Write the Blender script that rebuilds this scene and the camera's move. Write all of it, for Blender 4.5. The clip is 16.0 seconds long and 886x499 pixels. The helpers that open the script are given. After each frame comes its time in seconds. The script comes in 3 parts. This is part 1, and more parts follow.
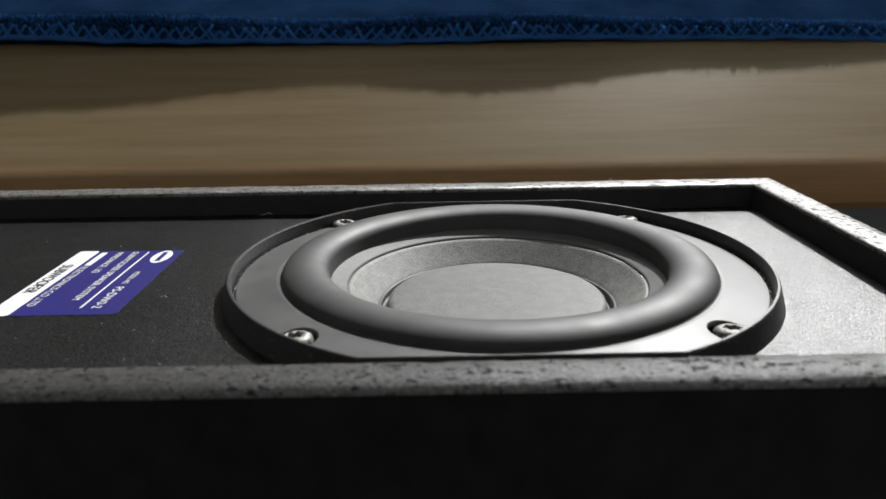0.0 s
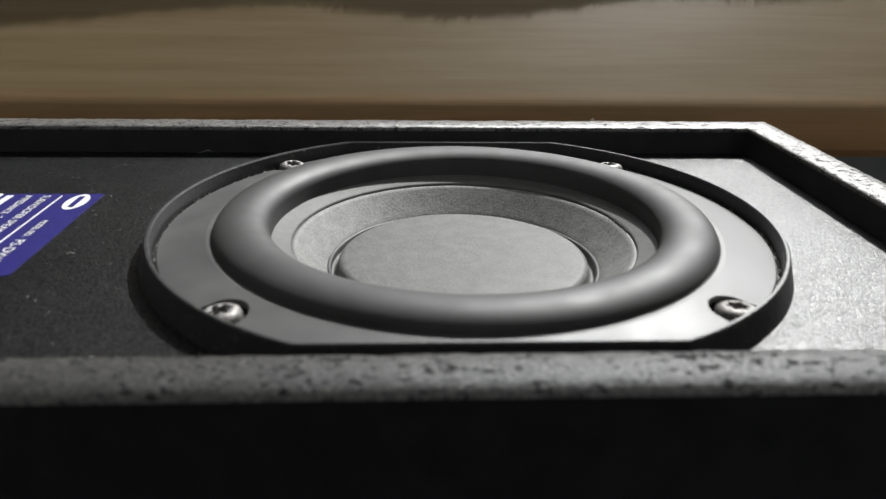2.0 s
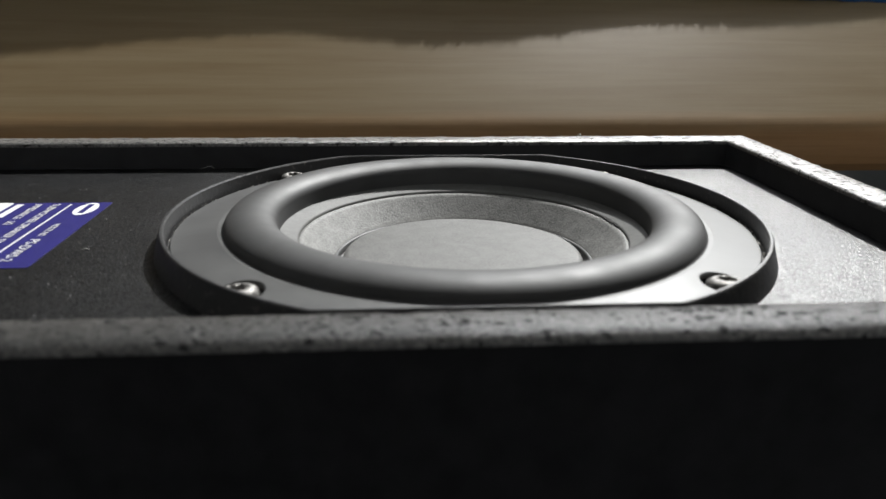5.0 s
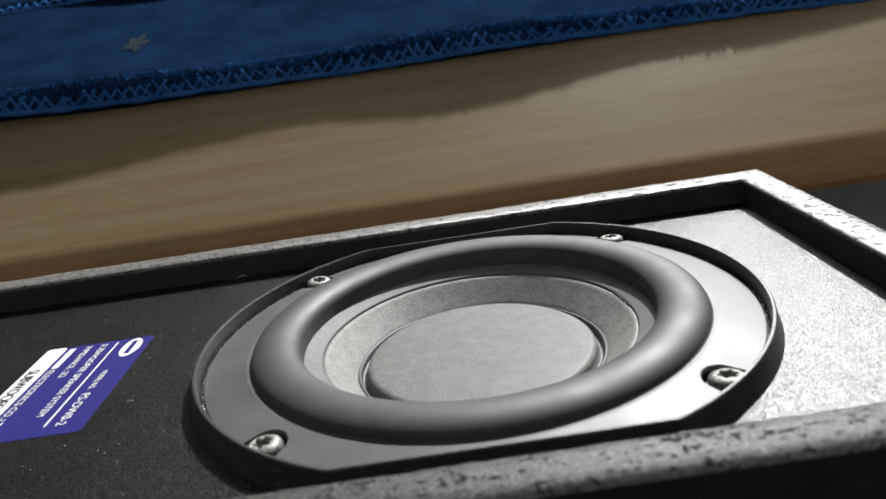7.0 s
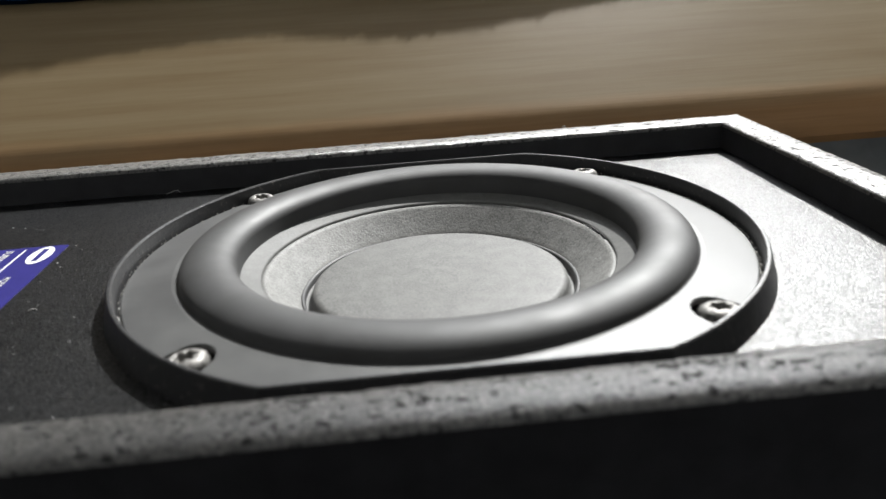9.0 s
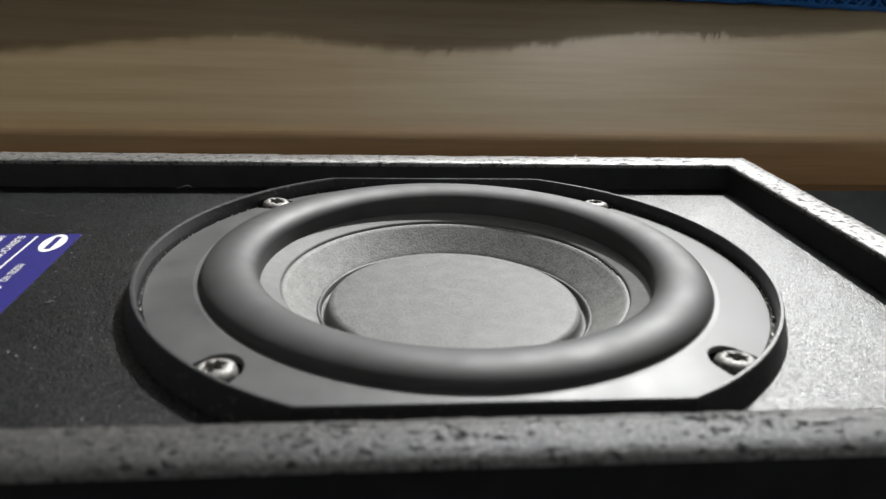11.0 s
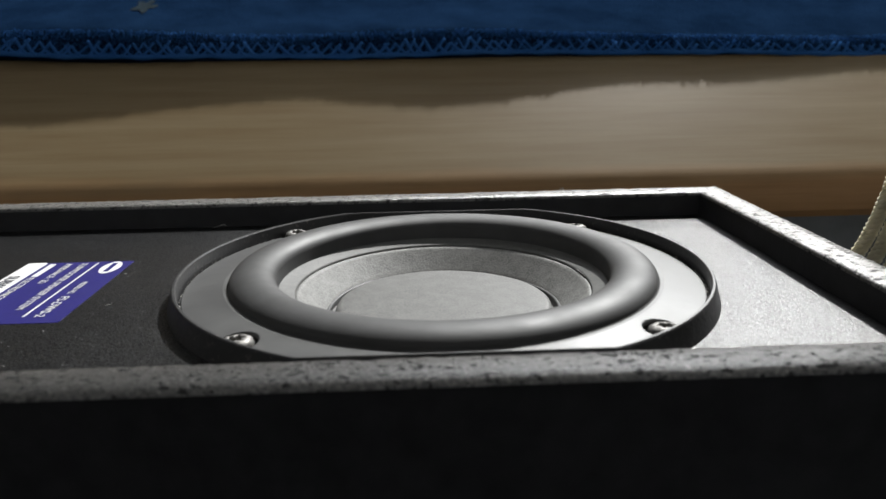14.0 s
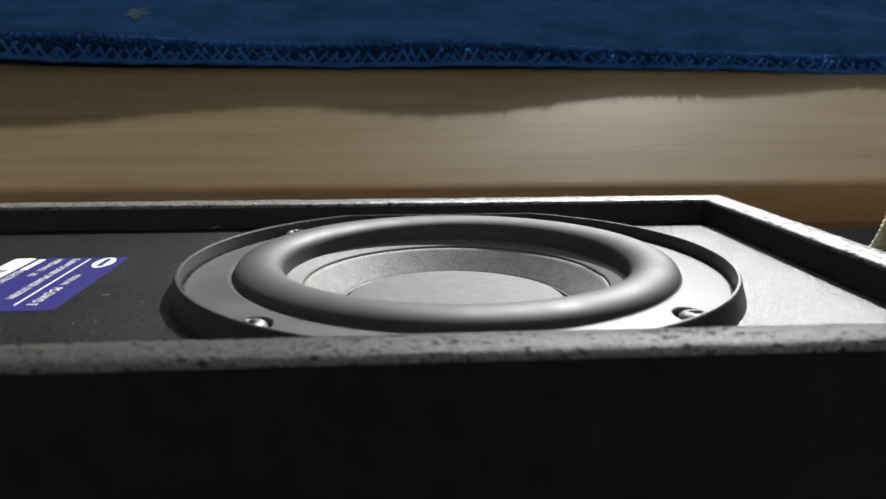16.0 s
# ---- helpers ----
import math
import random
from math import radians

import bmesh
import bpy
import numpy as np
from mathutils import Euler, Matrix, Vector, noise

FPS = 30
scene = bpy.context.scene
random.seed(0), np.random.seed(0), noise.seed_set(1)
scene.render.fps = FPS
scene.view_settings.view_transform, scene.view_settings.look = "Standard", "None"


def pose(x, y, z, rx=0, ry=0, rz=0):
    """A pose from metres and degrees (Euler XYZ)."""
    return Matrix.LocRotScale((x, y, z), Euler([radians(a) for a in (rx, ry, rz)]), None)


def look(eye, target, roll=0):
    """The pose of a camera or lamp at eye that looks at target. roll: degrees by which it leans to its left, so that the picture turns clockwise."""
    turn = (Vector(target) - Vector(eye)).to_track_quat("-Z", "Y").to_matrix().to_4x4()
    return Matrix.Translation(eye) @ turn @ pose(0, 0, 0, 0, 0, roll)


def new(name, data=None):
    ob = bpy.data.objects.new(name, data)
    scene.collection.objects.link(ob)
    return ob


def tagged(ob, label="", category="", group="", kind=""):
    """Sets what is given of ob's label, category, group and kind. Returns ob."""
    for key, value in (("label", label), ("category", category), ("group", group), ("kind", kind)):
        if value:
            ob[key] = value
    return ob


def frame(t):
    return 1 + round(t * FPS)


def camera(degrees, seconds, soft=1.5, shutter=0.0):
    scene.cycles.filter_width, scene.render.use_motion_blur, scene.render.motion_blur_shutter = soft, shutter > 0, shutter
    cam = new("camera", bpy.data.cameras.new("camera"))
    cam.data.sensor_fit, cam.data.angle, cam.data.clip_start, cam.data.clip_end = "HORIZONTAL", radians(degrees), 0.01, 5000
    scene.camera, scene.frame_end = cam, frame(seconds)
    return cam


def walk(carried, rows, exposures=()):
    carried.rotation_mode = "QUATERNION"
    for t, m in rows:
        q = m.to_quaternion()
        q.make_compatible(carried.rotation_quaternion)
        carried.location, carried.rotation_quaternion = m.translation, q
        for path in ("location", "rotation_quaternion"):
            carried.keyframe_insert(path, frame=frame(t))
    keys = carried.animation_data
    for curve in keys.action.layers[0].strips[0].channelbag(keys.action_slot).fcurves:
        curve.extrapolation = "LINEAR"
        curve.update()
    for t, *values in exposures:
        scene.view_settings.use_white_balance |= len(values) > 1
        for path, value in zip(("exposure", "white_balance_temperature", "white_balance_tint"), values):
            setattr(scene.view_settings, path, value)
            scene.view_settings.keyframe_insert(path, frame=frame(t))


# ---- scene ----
cam = camera(61.12, 16.0, soft=1.5)
# seconds, place in metres, turn in degrees as pose() takes it
PATH = [
    (0, -0.01757, -0.21825, 0.07195, 72.924, 0.845, -0.592),
    (0.5, -0.02298, -0.20946, 0.06176, 72.429, 0.556, -0.324),
    (1, -0.01763, -0.20169, 0.06142, 71.979, 0.659, -1.492),
    (1.5, -0.01884, -0.19345, 0.06235, 70.657, 0.119, -0.968),
    (2, -0.01524, -0.18732, 0.06874, 67.549, -0.856, -2.621),
    (2.5, -0.01834, -0.18170, 0.07437, 67.133, -1.860, -2.663),
    (3, -0.01711, -0.18061, 0.07336, 67.408, -1.621, -2.819),
    (3.2, -0.01486, -0.18381, 0.06985, 67.489, -1.177, -2.482),
    (5.3, -0.02145, -0.20033, 0.05572, 71.583, -0.568, -4.705),
    (5.5, -0.01963, -0.19524, 0.05429, 71.137, -0.576, -5.012),
    (6, -0.01361, -0.19594, 0.06045, 70.482, 2.908, -4.595),
    (6.5, -0.01235, -0.19167, 0.07158, 70.510, 7.298, -2.768),
    (7, -0.00432, -0.20023, 0.08714, 71.708, 8.243, -2.093),
    (7.5, 0.00336, -0.20009, 0.09537, 71.870, 10.167, -3.546),
    (8, -0.00134, -0.19542, 0.09103, 72.428, 10.015, -3.367),
    (8.5, 0.00241, -0.17653, 0.07739, 68.820, 6.208, -2.943),
    (8.7, -0.00259, -0.18250, 0.06779, 68.701, 5.105, -4.000),
    (10.8, -0.02224, -0.18216, 0.06890, 70.214, -1.695, -4.727),
    (11, -0.02219, -0.18195, 0.07444, 68.846, -1.795, -5.156),
    (11.5, -0.01637, -0.19156, 0.08280, 67.688, -0.325, -4.677),
    (12, -0.00920, -0.19176, 0.08436, 68.167, 0.325, -4.561),
    (12.5, -0.00736, -0.19365, 0.08310, 69.118, 0.408, -4.075),
    (13, -0.00909, -0.19969, 0.07667, 71.413, 0.419, -3.095),
    (13.5, -0.00764, -0.22937, 0.06385, 73.670, 0.240, -2.815),
    (14, -0.00877, -0.22259, 0.06842, 74.458, 0.918, -2.518),
    (14.5, -0.00877, -0.22067, 0.06580, 76.197, 1.119, -3.140),
    (15, -0.01185, -0.21926, 0.05423, 78.299, 0.486, -4.212),
    (15.5, -0.01897, -0.21360, 0.05320, 77.549, 0.128, -4.968),
    (16, -0.02089, -0.21770, 0.05371, 77.326, -0.044, -4.444),
]
EXPOSURES = [(0, 0.32), (2.0, 0.32), (3.2, 0.3), (5.5, 0.38), (6.0, 0.4), (6.5, 0.42), (7.0, 0.6), (7.5, 1.4), (8.0, 1.52), (8.5, 1.44), (8.7, 0.95), (10.8, 0.42), (12.0, 0.52), (13.0, 0.45), (13.5, 0.4), (14.5, 0.38), (15.0, 0.7), (15.5, 0.55), (16.0, 0.55)]
walk(cam, [(t, pose(*row)) for t, *row in PATH], EXPOSURES)
cam.data.dof.use_dof = True
cam.data.dof.focus_distance = 0.24
cam.data.dof.aperture_fstop = 17.0

# ---- light ----
SUN_AZ, SUN_EL = 28.5, 46.5          # degrees to the right of +y, and above level
world = bpy.data.worlds.new("sky")
scene.world = world
world.use_nodes = True
wn = world.node_tree.nodes
sky = wn.new("ShaderNodeTexSky")
sky.sky_type, sky.sun_disc = "NISHITA", False
sky.sun_elevation, sky.sun_rotation = radians(SUN_EL), radians(SUN_AZ)
wn["Background"].inputs["Strength"].default_value = 0.1
world.node_tree.links.new(sky.outputs["Color"], wn["Background"].inputs["Color"])

to_sun = Vector((math.sin(radians(SUN_AZ)) * math.cos(radians(SUN_EL)), math.cos(radians(SUN_AZ)) * math.cos(radians(SUN_EL)), math.sin(radians(SUN_EL))))
sun_data = bpy.data.lights.new("sun", "SUN")
sun_data.energy, sun_data.angle, sun_data.color = 5.0, radians(0.7), (1.0, 1.0, 0.975)
sun = new("sun", sun_data)
sun.matrix_world = look(to_sun * 4, (0, 0, 0))

# daylight of the sky in the window's opening
sky_data = bpy.data.lights.new("window_sky", "AREA")
sky_data.shape, sky_data.size, sky_data.size_y = "RECTANGLE", 1.3, 0.95
sky_data.energy, sky_data.color = 21.0, (0.95, 0.98, 1.0)
window_sky = new("window_sky", sky_data)
window_sky.matrix_world = look((0.75, 1.29, 1.275), (0.75, 0.0, 1.05))

# ---- materials ----
GROUND = -0.28                       # the floor, below the cabinet's rim


class Mat:
    """A node material with a few short cuts."""

    def __init__(self, name, rough=0.5, metal=0.0, spec=0.5):
        self.m = bpy.data.materials.new(name)
        self.m.use_nodes = True
        self.t = self.m.node_tree
        self.b = self.t.nodes["Principled BSDF"]
        self.b.inputs["Roughness"].default_value = rough
        self.b.inputs["Metallic"].default_value = metal
        self.b.inputs["Specular IOR Level"].default_value = spec
        self.co = self.t.nodes.new("ShaderNodeTexCoord").outputs["Object"]

    def link(self, a, b):
        self.t.links.new(a, b)

    def stretch(self, x, y, z):
        n = self.t.nodes.new("ShaderNodeMapping")
        n.inputs["Scale"].default_value = (x, y, z)
        self.link(self.co, n.inputs["Vector"])
        return n.outputs["Vector"]

    def noise(self, scale, detail=3.0, rough=0.55, at=None):
        n = self.t.nodes.new("ShaderNodeTexNoise")
        n.inputs["Scale"].default_value, n.inputs["Detail"].default_value, n.inputs["Roughness"].default_value = scale, detail, rough
        self.link(at or self.co, n.inputs["Vector"])
        return n.outputs["Fac"]

    def cells(self, scale, at=None, feature="F1"):
        n = self.t.nodes.new("ShaderNodeTexVoronoi")
        n.feature = feature
        n.inputs["Scale"].default_value = scale
        self.link(at or self.co, n.inputs["Vector"])
        return n.outputs["Distance"]

    def ramp(self, fac, *stops):
        n = self.t.nodes.new("ShaderNodeValToRGB")
        e = n.color_ramp.elements
        while len(e) < len(stops):
            e.new(0.5)
        for el, (p, c) in zip(e, stops):
            el.position = p
            el.color = (*c, 1) if not isinstance(c, (int, float)) else (c, c, c, 1)
        self.link(fac, n.inputs["Fac"])
        return n.outputs["Color"]

    def mix(self, fac, a, b, kind="MIX"):
        n = self.t.nodes.new("ShaderNodeMix")
        n.data_type, n.blend_type = "RGBA", kind
        for value, slot in ((fac, 0), (a, 6), (b, 7)):
            if isinstance(value, (int, float)):
                n.inputs[slot].default_value = value if slot == 0 else (value, value, value, 1)
            elif isinstance(value, tuple):
                n.inputs[slot].default_value = (*value, 1)
            else:
                self.link(value, n.inputs[slot])
        return n.outputs[2]

    def color(self, out):
        if isinstance(out, tuple):
            self.b.inputs["Base Color"].default_value = (*out, 1)
        else:
            self.link(out, self.b.inputs["Base Color"])
        return self

    def rough(self, out):
        self.link(out, self.b.inputs["Roughness"])
        return self

    def bump(self, out, strength, distance):
        n = self.t.nodes.new("ShaderNodeBump")
        n.inputs["Strength"].default_value, n.inputs["Distance"].default_value = strength, distance
        self.link(out, n.inputs["Height"])
        before = self.b.inputs["Normal"].links
        if before:
            self.link(before[0].from_socket, n.inputs["Normal"])
        self.link(n.outputs["Normal"], self.b.inputs["Normal"])
        return self


def vinyl():
    """Pebbled black vinyl: small glossy grains with dull valleys, and a little dust."""
    m = Mat("black_vinyl", 0.42, spec=0.6)
    specks = m.ramp(m.cells(330), (0.0, 1.0), (0.05, 1.0), (0.09, 0.0))
    dust = m.ramp(m.noise(90, 2), (0.45, 0.0), (0.65, 1.0))
    smudge = m.ramp(m.noise(38, 4, 0.6), (0.35, (0.0022, 0.0023, 0.0026)), (0.7, (0.005, 0.0052, 0.006)))
    m.color(m.mix(m.mix(1.0, specks, dust, "MULTIPLY"), smudge, (0.4, 0.4, 0.4)))
    grain = m.mix(0.5, m.cells(2400), m.noise(2800, 2, 0.6))
    m.rough(m.mix(0.4, m.ramp(m.noise(45, 4), (0.3, 0.33), (0.7, 0.41)), m.ramp(m.noise(2400, 2), (0.35, 0.22), (0.65, 0.5))))
    m.bump(grain, 1.0, 0.00016)
    m.link(m.ramp(m.noise(2200, 2, 0.6), (0.38, 0.08), (0.62, 0.95)), m.b.inputs["Specular IOR Level"])
    return m.m


def worn_rim():
    """Painted chipboard edge: grey worn fibres with black pits between them."""
    m = Mat("worn_black_rim", 0.45, spec=0.95)
    grit = m.noise(1100, 4, 0.7)
    pits = m.ramp(m.noise(680, 3, 0.62, m.stretch(0.75, 1.0, 1)), (0.385, 0.0), (0.42, 1.0))
    slots = m.ramp(m.noise(300, 4, 0.7, m.stretch(0.4, 1.0, 1)), (0.35, 0.0), (0.385, 1.0))
    holes = m.mix(1.0, pits, slots, "MULTIPLY")
    base = m.ramp(grit, (0.3, (0.026, 0.026, 0.025)), (0.5, (0.072, 0.070, 0.067)), (0.68, (0.29, 0.28, 0.265)))
    wide = m.ramp(m.noise(120, 3, 0.6), (0.35, 0.0), (0.7, 0.5))
    base = m.mix(wide, base, (0.12, 0.116, 0.109))
    point = m.t.nodes.new("ShaderNodeNewGeometry").outputs["Pointiness"]
    worn = m.mix(1.0, m.ramp(point, (0.56, 0.0), (0.66, 1.0)), m.ramp(m.noise(240, 4, 0.7), (0.42, 0.0), (0.6, 1.0)), "MULTIPLY")
    m.color(m.mix(worn, m.mix(holes, (0.006, 0.006, 0.006), base), (0.3, 0.28, 0.25)))
    m.rough(m.ramp(holes, (0.0, 0.9), (1.0, 0.32)))
    m.bump(holes, 0.8, 0.0006)
    m.bump(grit, 0.6, 0.0004)
    m.bump(m.noise(2600, 2), 0.6, 0.00022)
    return m.m


def black_board():
    m = Mat("black_painted_board", 0.6, spec=0.3)
    m.color(m.ramp(m.noise(140, 4), (0.3, (0.026, 0.026, 0.028)), (0.7, (0.038, 0.038, 0.041))))
    m.bump(m.noise(900, 2), 0.3, 0.0002)
    return m.m


def shaded_board():
    # darker, duller copy of the painted board: the outer faces' shade as colour
    m = Mat("shaded_black_board", 0.8, spec=0.12)
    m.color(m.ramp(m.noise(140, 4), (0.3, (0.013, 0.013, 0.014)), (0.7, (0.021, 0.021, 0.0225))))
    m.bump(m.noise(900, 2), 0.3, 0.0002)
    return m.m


def frame_black():
    m = Mat("black_pressed_steel", 0.45, spec=0.5)
    dust = m.ramp(m.noise(700, 3, 0.7), (0.6, 0.0), (0.72, 1.0))
    m.color(m.mix(dust, (0.02, 0.02, 0.021), (0.12, 0.11, 0.1)))
    m.bump(m.noise(600, 3), 0.4, 0.0003)
    return m.m


def gasket_grey():
    m = Mat("grey_foam_gasket", 0.4, spec=0.55)
    smear = m.noise(55, 5, 0.65)
    m.color(m.ramp(smear, (0.3, (0.044, 0.044, 0.045)), (0.7, (0.072, 0.072, 0.071))))
    m.rough(m.ramp(smear, (0.3, 0.47), (0.7, 0.58)))
    m.bump(m.noise(140, 4), 0.25, 0.0004)
    return m.m


def rubber():
    m = Mat("black_rubber", 0.5, spec=0.42)
    m.color(m.ramp(m.noise(90, 3), (0.3, (0.032, 0.032, 0.032)), (0.7, (0.043, 0.043, 0.044))))
    m.rough(m.ramp(m.noise(120, 4), (0.3, 0.52), (0.7, 0.62)))
    m.bump(m.noise(700, 2), 0.06, 0.0002)
    return m.m


def cone_paper(name, low, high, rough, relief=0.4, spec=0.32):
    m = Mat(name, rough, spec=spec)
    fibre = m.noise(1600, 3, 0.6)
    cloudy = m.noise(210, 4, 0.65)
    a = m.ramp(fibre, (0.38, low), (0.62, high))
    m.color(m.mix(m.ramp(cloudy, (0.4, 0.0), (0.7, 0.45)), a, tuple(c * 1.4 for c in high)))
    m.bump(fibre, relief, 0.0003)
    return m.m


def steel():
    m = Mat("zinc_screw_steel", 0.58, metal=0.6)
    m.color(m.ramp(m.noise(900, 4, 0.65), (0.35, (0.085, 0.08, 0.074)), (0.65, (0.28, 0.272, 0.26))))
    m.bump(m.noise(700, 3), 0.3, 0.0003)
    return m.m


def wood():
    """Varnished plank: streaky grain, a glossier worn coat, and the nose's fill light as a redder tone."""
    m = Mat("varnished_wood", 0.5, spec=0.18)
    grain = m.noise(9, 5, 0.6, m.stretch(0.9, 14, 14))
    fine = m.noise(40, 4, 0.6, m.stretch(0.6, 22, 22))
    plank = m.ramp(grain, (0.3, (0.188, 0.136, 0.073)), (0.52, (0.216, 0.164, 0.094)), (0.72, (0.237, 0.187, 0.112)))
    # nose redder and brighter: its bounce light and missing sheen put into the colour
    nose_tone = m.ramp(grain, (0.3, (0.31, 0.170, 0.075)), (0.52, (0.36, 0.204, 0.094)), (0.72, (0.40, 0.234, 0.11)))
    split = m.t.nodes.new("ShaderNodeSeparateXYZ")
    m.link(m.co, split.inputs[0])
    wave = m.t.nodes.new("ShaderNodeMath")
    wave.operation, wave.inputs[1].default_value = "MULTIPLY_ADD", 0.012
    m.link(m.noise(16, 4, 0.6, m.stretch(0.35, 1, 1)), wave.inputs[0])
    m.link(split.outputs["Z"], wave.inputs[2])
    scale = m.t.nodes.new("ShaderNodeMapRange")
    scale.inputs["From Min"].default_value, scale.inputs["From Max"].default_value = -GROUND + 0.0080, -GROUND + 0.0170
    m.link(wave.outputs[0], scale.inputs["Value"])
    m.color(m.mix(m.ramp(fine, (0.35, 0.2), (0.65, 0.0)), m.mix(scale.outputs["Result"], nose_tone, plank), (0.15, 0.084, 0.04)))
    worn = m.noise(11, 4, 0.6, m.stretch(0.5, 1.6, 1.6))
    m.rough(m.mix(0.4, m.ramp(worn, (0.3, 0.37), (0.7, 0.48)), m.ramp(fine, (0.3, 0.39), (0.7, 0.46))))
    m.bump(fine, 0.08, 0.0005)
    return m.m


def cloth(name, low, high):
    m = Mat(name, 0.95, spec=0.0)
    m.color(m.ramp(m.noise(35, 5, 0.65), (0.3, low), (0.7, high)))
    m.bump(m.noise(900, 2, 0.6), 0.6, 0.0006)
    m.bump(m.noise(30, 3), 0.4, 0.003)
    return m.m


def plain(name, c, rough=0.5, scale=60, spread=0.25, spec=0.5):
    m = Mat(name, rough, spec=spec)
    m.color(m.ramp(m.noise(scale, 4), (0.3, tuple(v * (1 - spread) for v in c)), (0.7, tuple(min(1, v * (1 + spread)) for v in c))))
    m.bump(m.noise(scale * 8, 3), 0.15, 0.0004)
    return m.m


def cord_yarn():
    m = Mat("cream_cord", 0.55, spec=0.4)
    m.color(m.ramp(m.noise(350, 4), (0.3, (0.6, 0.56, 0.45)), (0.7, (0.82, 0.79, 0.68))))
    m.bump(m.noise(1400, 2), 0.5, 0.0003)
    thin = m.t.nodes.new("ShaderNodeBsdfTranslucent")
    thin.inputs["Color"].default_value = (0.85, 0.81, 0.68, 1)
    both = m.t.nodes.new("ShaderNodeMixShader")
    both.inputs[0].default_value = 0.6
    m.link(m.b.outputs[0], both.inputs[1])
    m.link(thin.outputs[0], both.inputs[2])
    m.link(both.outputs[0], m.t.nodes["Material Output"].inputs["Surface"])
    return m.m


VINYL, RIM, BOARD, SHADED_SKIN, FRAME, GASKET, RUBBER = vinyl(), worn_rim(), black_board(), shaded_board(), frame_black(), gasket_grey(), rubber()
CONE = cone_paper("grey_cone_paper", (0.105, 0.105, 0.101), (0.188, 0.187, 0.181), 0.6, 0.45)
CAP = cone_paper("grey_cap_felt", (0.074, 0.074, 0.072), (0.118, 0.117, 0.113), 0.58, 0.3)
LAND = cone_paper("grey_land_paper", (0.085, 0.085, 0.083), (0.106, 0.106, 0.103), 0.62, 0.12, 0.3)
STEEL, CORD = steel(), cord_yarn()
WOOD = wood()
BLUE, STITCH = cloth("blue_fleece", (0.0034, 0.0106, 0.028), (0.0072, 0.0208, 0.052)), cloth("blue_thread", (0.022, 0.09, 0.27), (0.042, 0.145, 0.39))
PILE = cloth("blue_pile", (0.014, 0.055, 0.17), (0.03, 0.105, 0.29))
LABEL_BLUE = plain("blue_sticker_print", (0.015, 0.013, 0.115), 0.45, 200, 0.08, 0.3)
LABEL_WHITE = plain("white_sticker_print", (0.62, 0.62, 0.62), 0.45, 200, 0.04)
LABEL_DARK = plain("dark_sticker_ink", (0.03, 0.03, 0.05), 0.5, 200, 0.1)
FLOOR_MAT = plain("dark_floor_tile", (0.11, 0.117, 0.128), 0.5, 12, 0.3)
WALL_MAT = plain("room_paint", (0.66, 0.65, 0.63), 0.8, 5, 0.06)
FRAME_MAT = plain("white_window_paint", (0.75, 0.74, 0.7), 0.4, 20, 0.05)
PLINTH_MAT = plain("grey_plinth_board", (0.2, 0.21, 0.22), 0.6, 30, 0.3)

# ---- mesh helpers ----


def thing(name, label, category, at=(0, 0, 0), kind="", group=""):
    ob = new(name)
    ob.location = at
    ob.empty_display_size = 0.02
    return tagged(ob, label, category, group, kind)


def part(name, bm, material, parent=None, label="", smooth=False):
    me = bpy.data.meshes.new(name)
    bmesh.ops.recalc_face_normals(bm, faces=bm.faces)
    bm.to_mesh(me)
    bm.free()
    me.materials.append(material)
    for p in me.polygons:
        p.use_smooth = smooth
    ob = new(name, me)
    ob.parent = parent
    if label:
        tagged(ob, label)
    return ob


def box(bm, lo, hi, bevel=0.0):
    r = bmesh.ops.create_cube(bm, size=1.0)
    c, s = [(a + b) / 2 for a, b in zip(lo, hi)], [b - a for a, b in zip(lo, hi)]
    for v in r["verts"]:
        v.co = Vector((c[0] + v.co.x * s[0], c[1] + v.co.y * s[1], c[2] + v.co.z * s[2]))
    if bevel:
        edges = list({e for v in r["verts"] for e in v.link_edges})
        bmesh.ops.bevel(bm, geom=edges, offset=bevel, segments=2, affect="EDGES")
    return bm


def lathe(profile, steps=160, wobble=0.0):
    """A turned form about z from (radius, height) pairs, in metres."""
    bm = bmesh.new()
    rings = []
    for r, z in profile:
        if r < 1e-6:
            rings.append([bm.verts.new((0, 0, z))])
            continue
        ring = []
        for k in range(steps):
            a = 2 * math.pi * k / steps
            p = Vector((r * math.cos(a), r * math.sin(a), z))
            if wobble:
                p.z += wobble * noise.noise(p * 60)
            ring.append(bm.verts.new(p))
        rings.append(ring)
    for a, b in zip(rings, rings[1:]):
        for k in range(steps):
            n = (k + 1) % steps
            if len(a) == 1:
                bm.faces.new((a[0], b[k], b[n]))
            elif len(b) == 1:
                bm.faces.new((a[k], a[n], b[0]))
            else:
                bm.faces.new((a[k], a[n], b[n], b[k]))
    return bm


def outline(radius, steps=720):
    """Rings of points by angle, from a radius that depends on the angle."""
    return [(2 * math.pi * k / steps, radius(2 * math.pi * k / steps)) for k in range(steps)]


def loft(loops):
    """Faces between loops of equal length; each loop a list of points."""
    bm = bmesh.new()
    vs = [[bm.verts.new(p) for p in loop] for loop in loops]
    n = len(vs[0])
    for a, b in zip(vs, vs[1:]):
        for k in range(n):
            bm.faces.new((a[k], a[(k + 1) % n], b[(k + 1) % n], b[k]))
    return bm


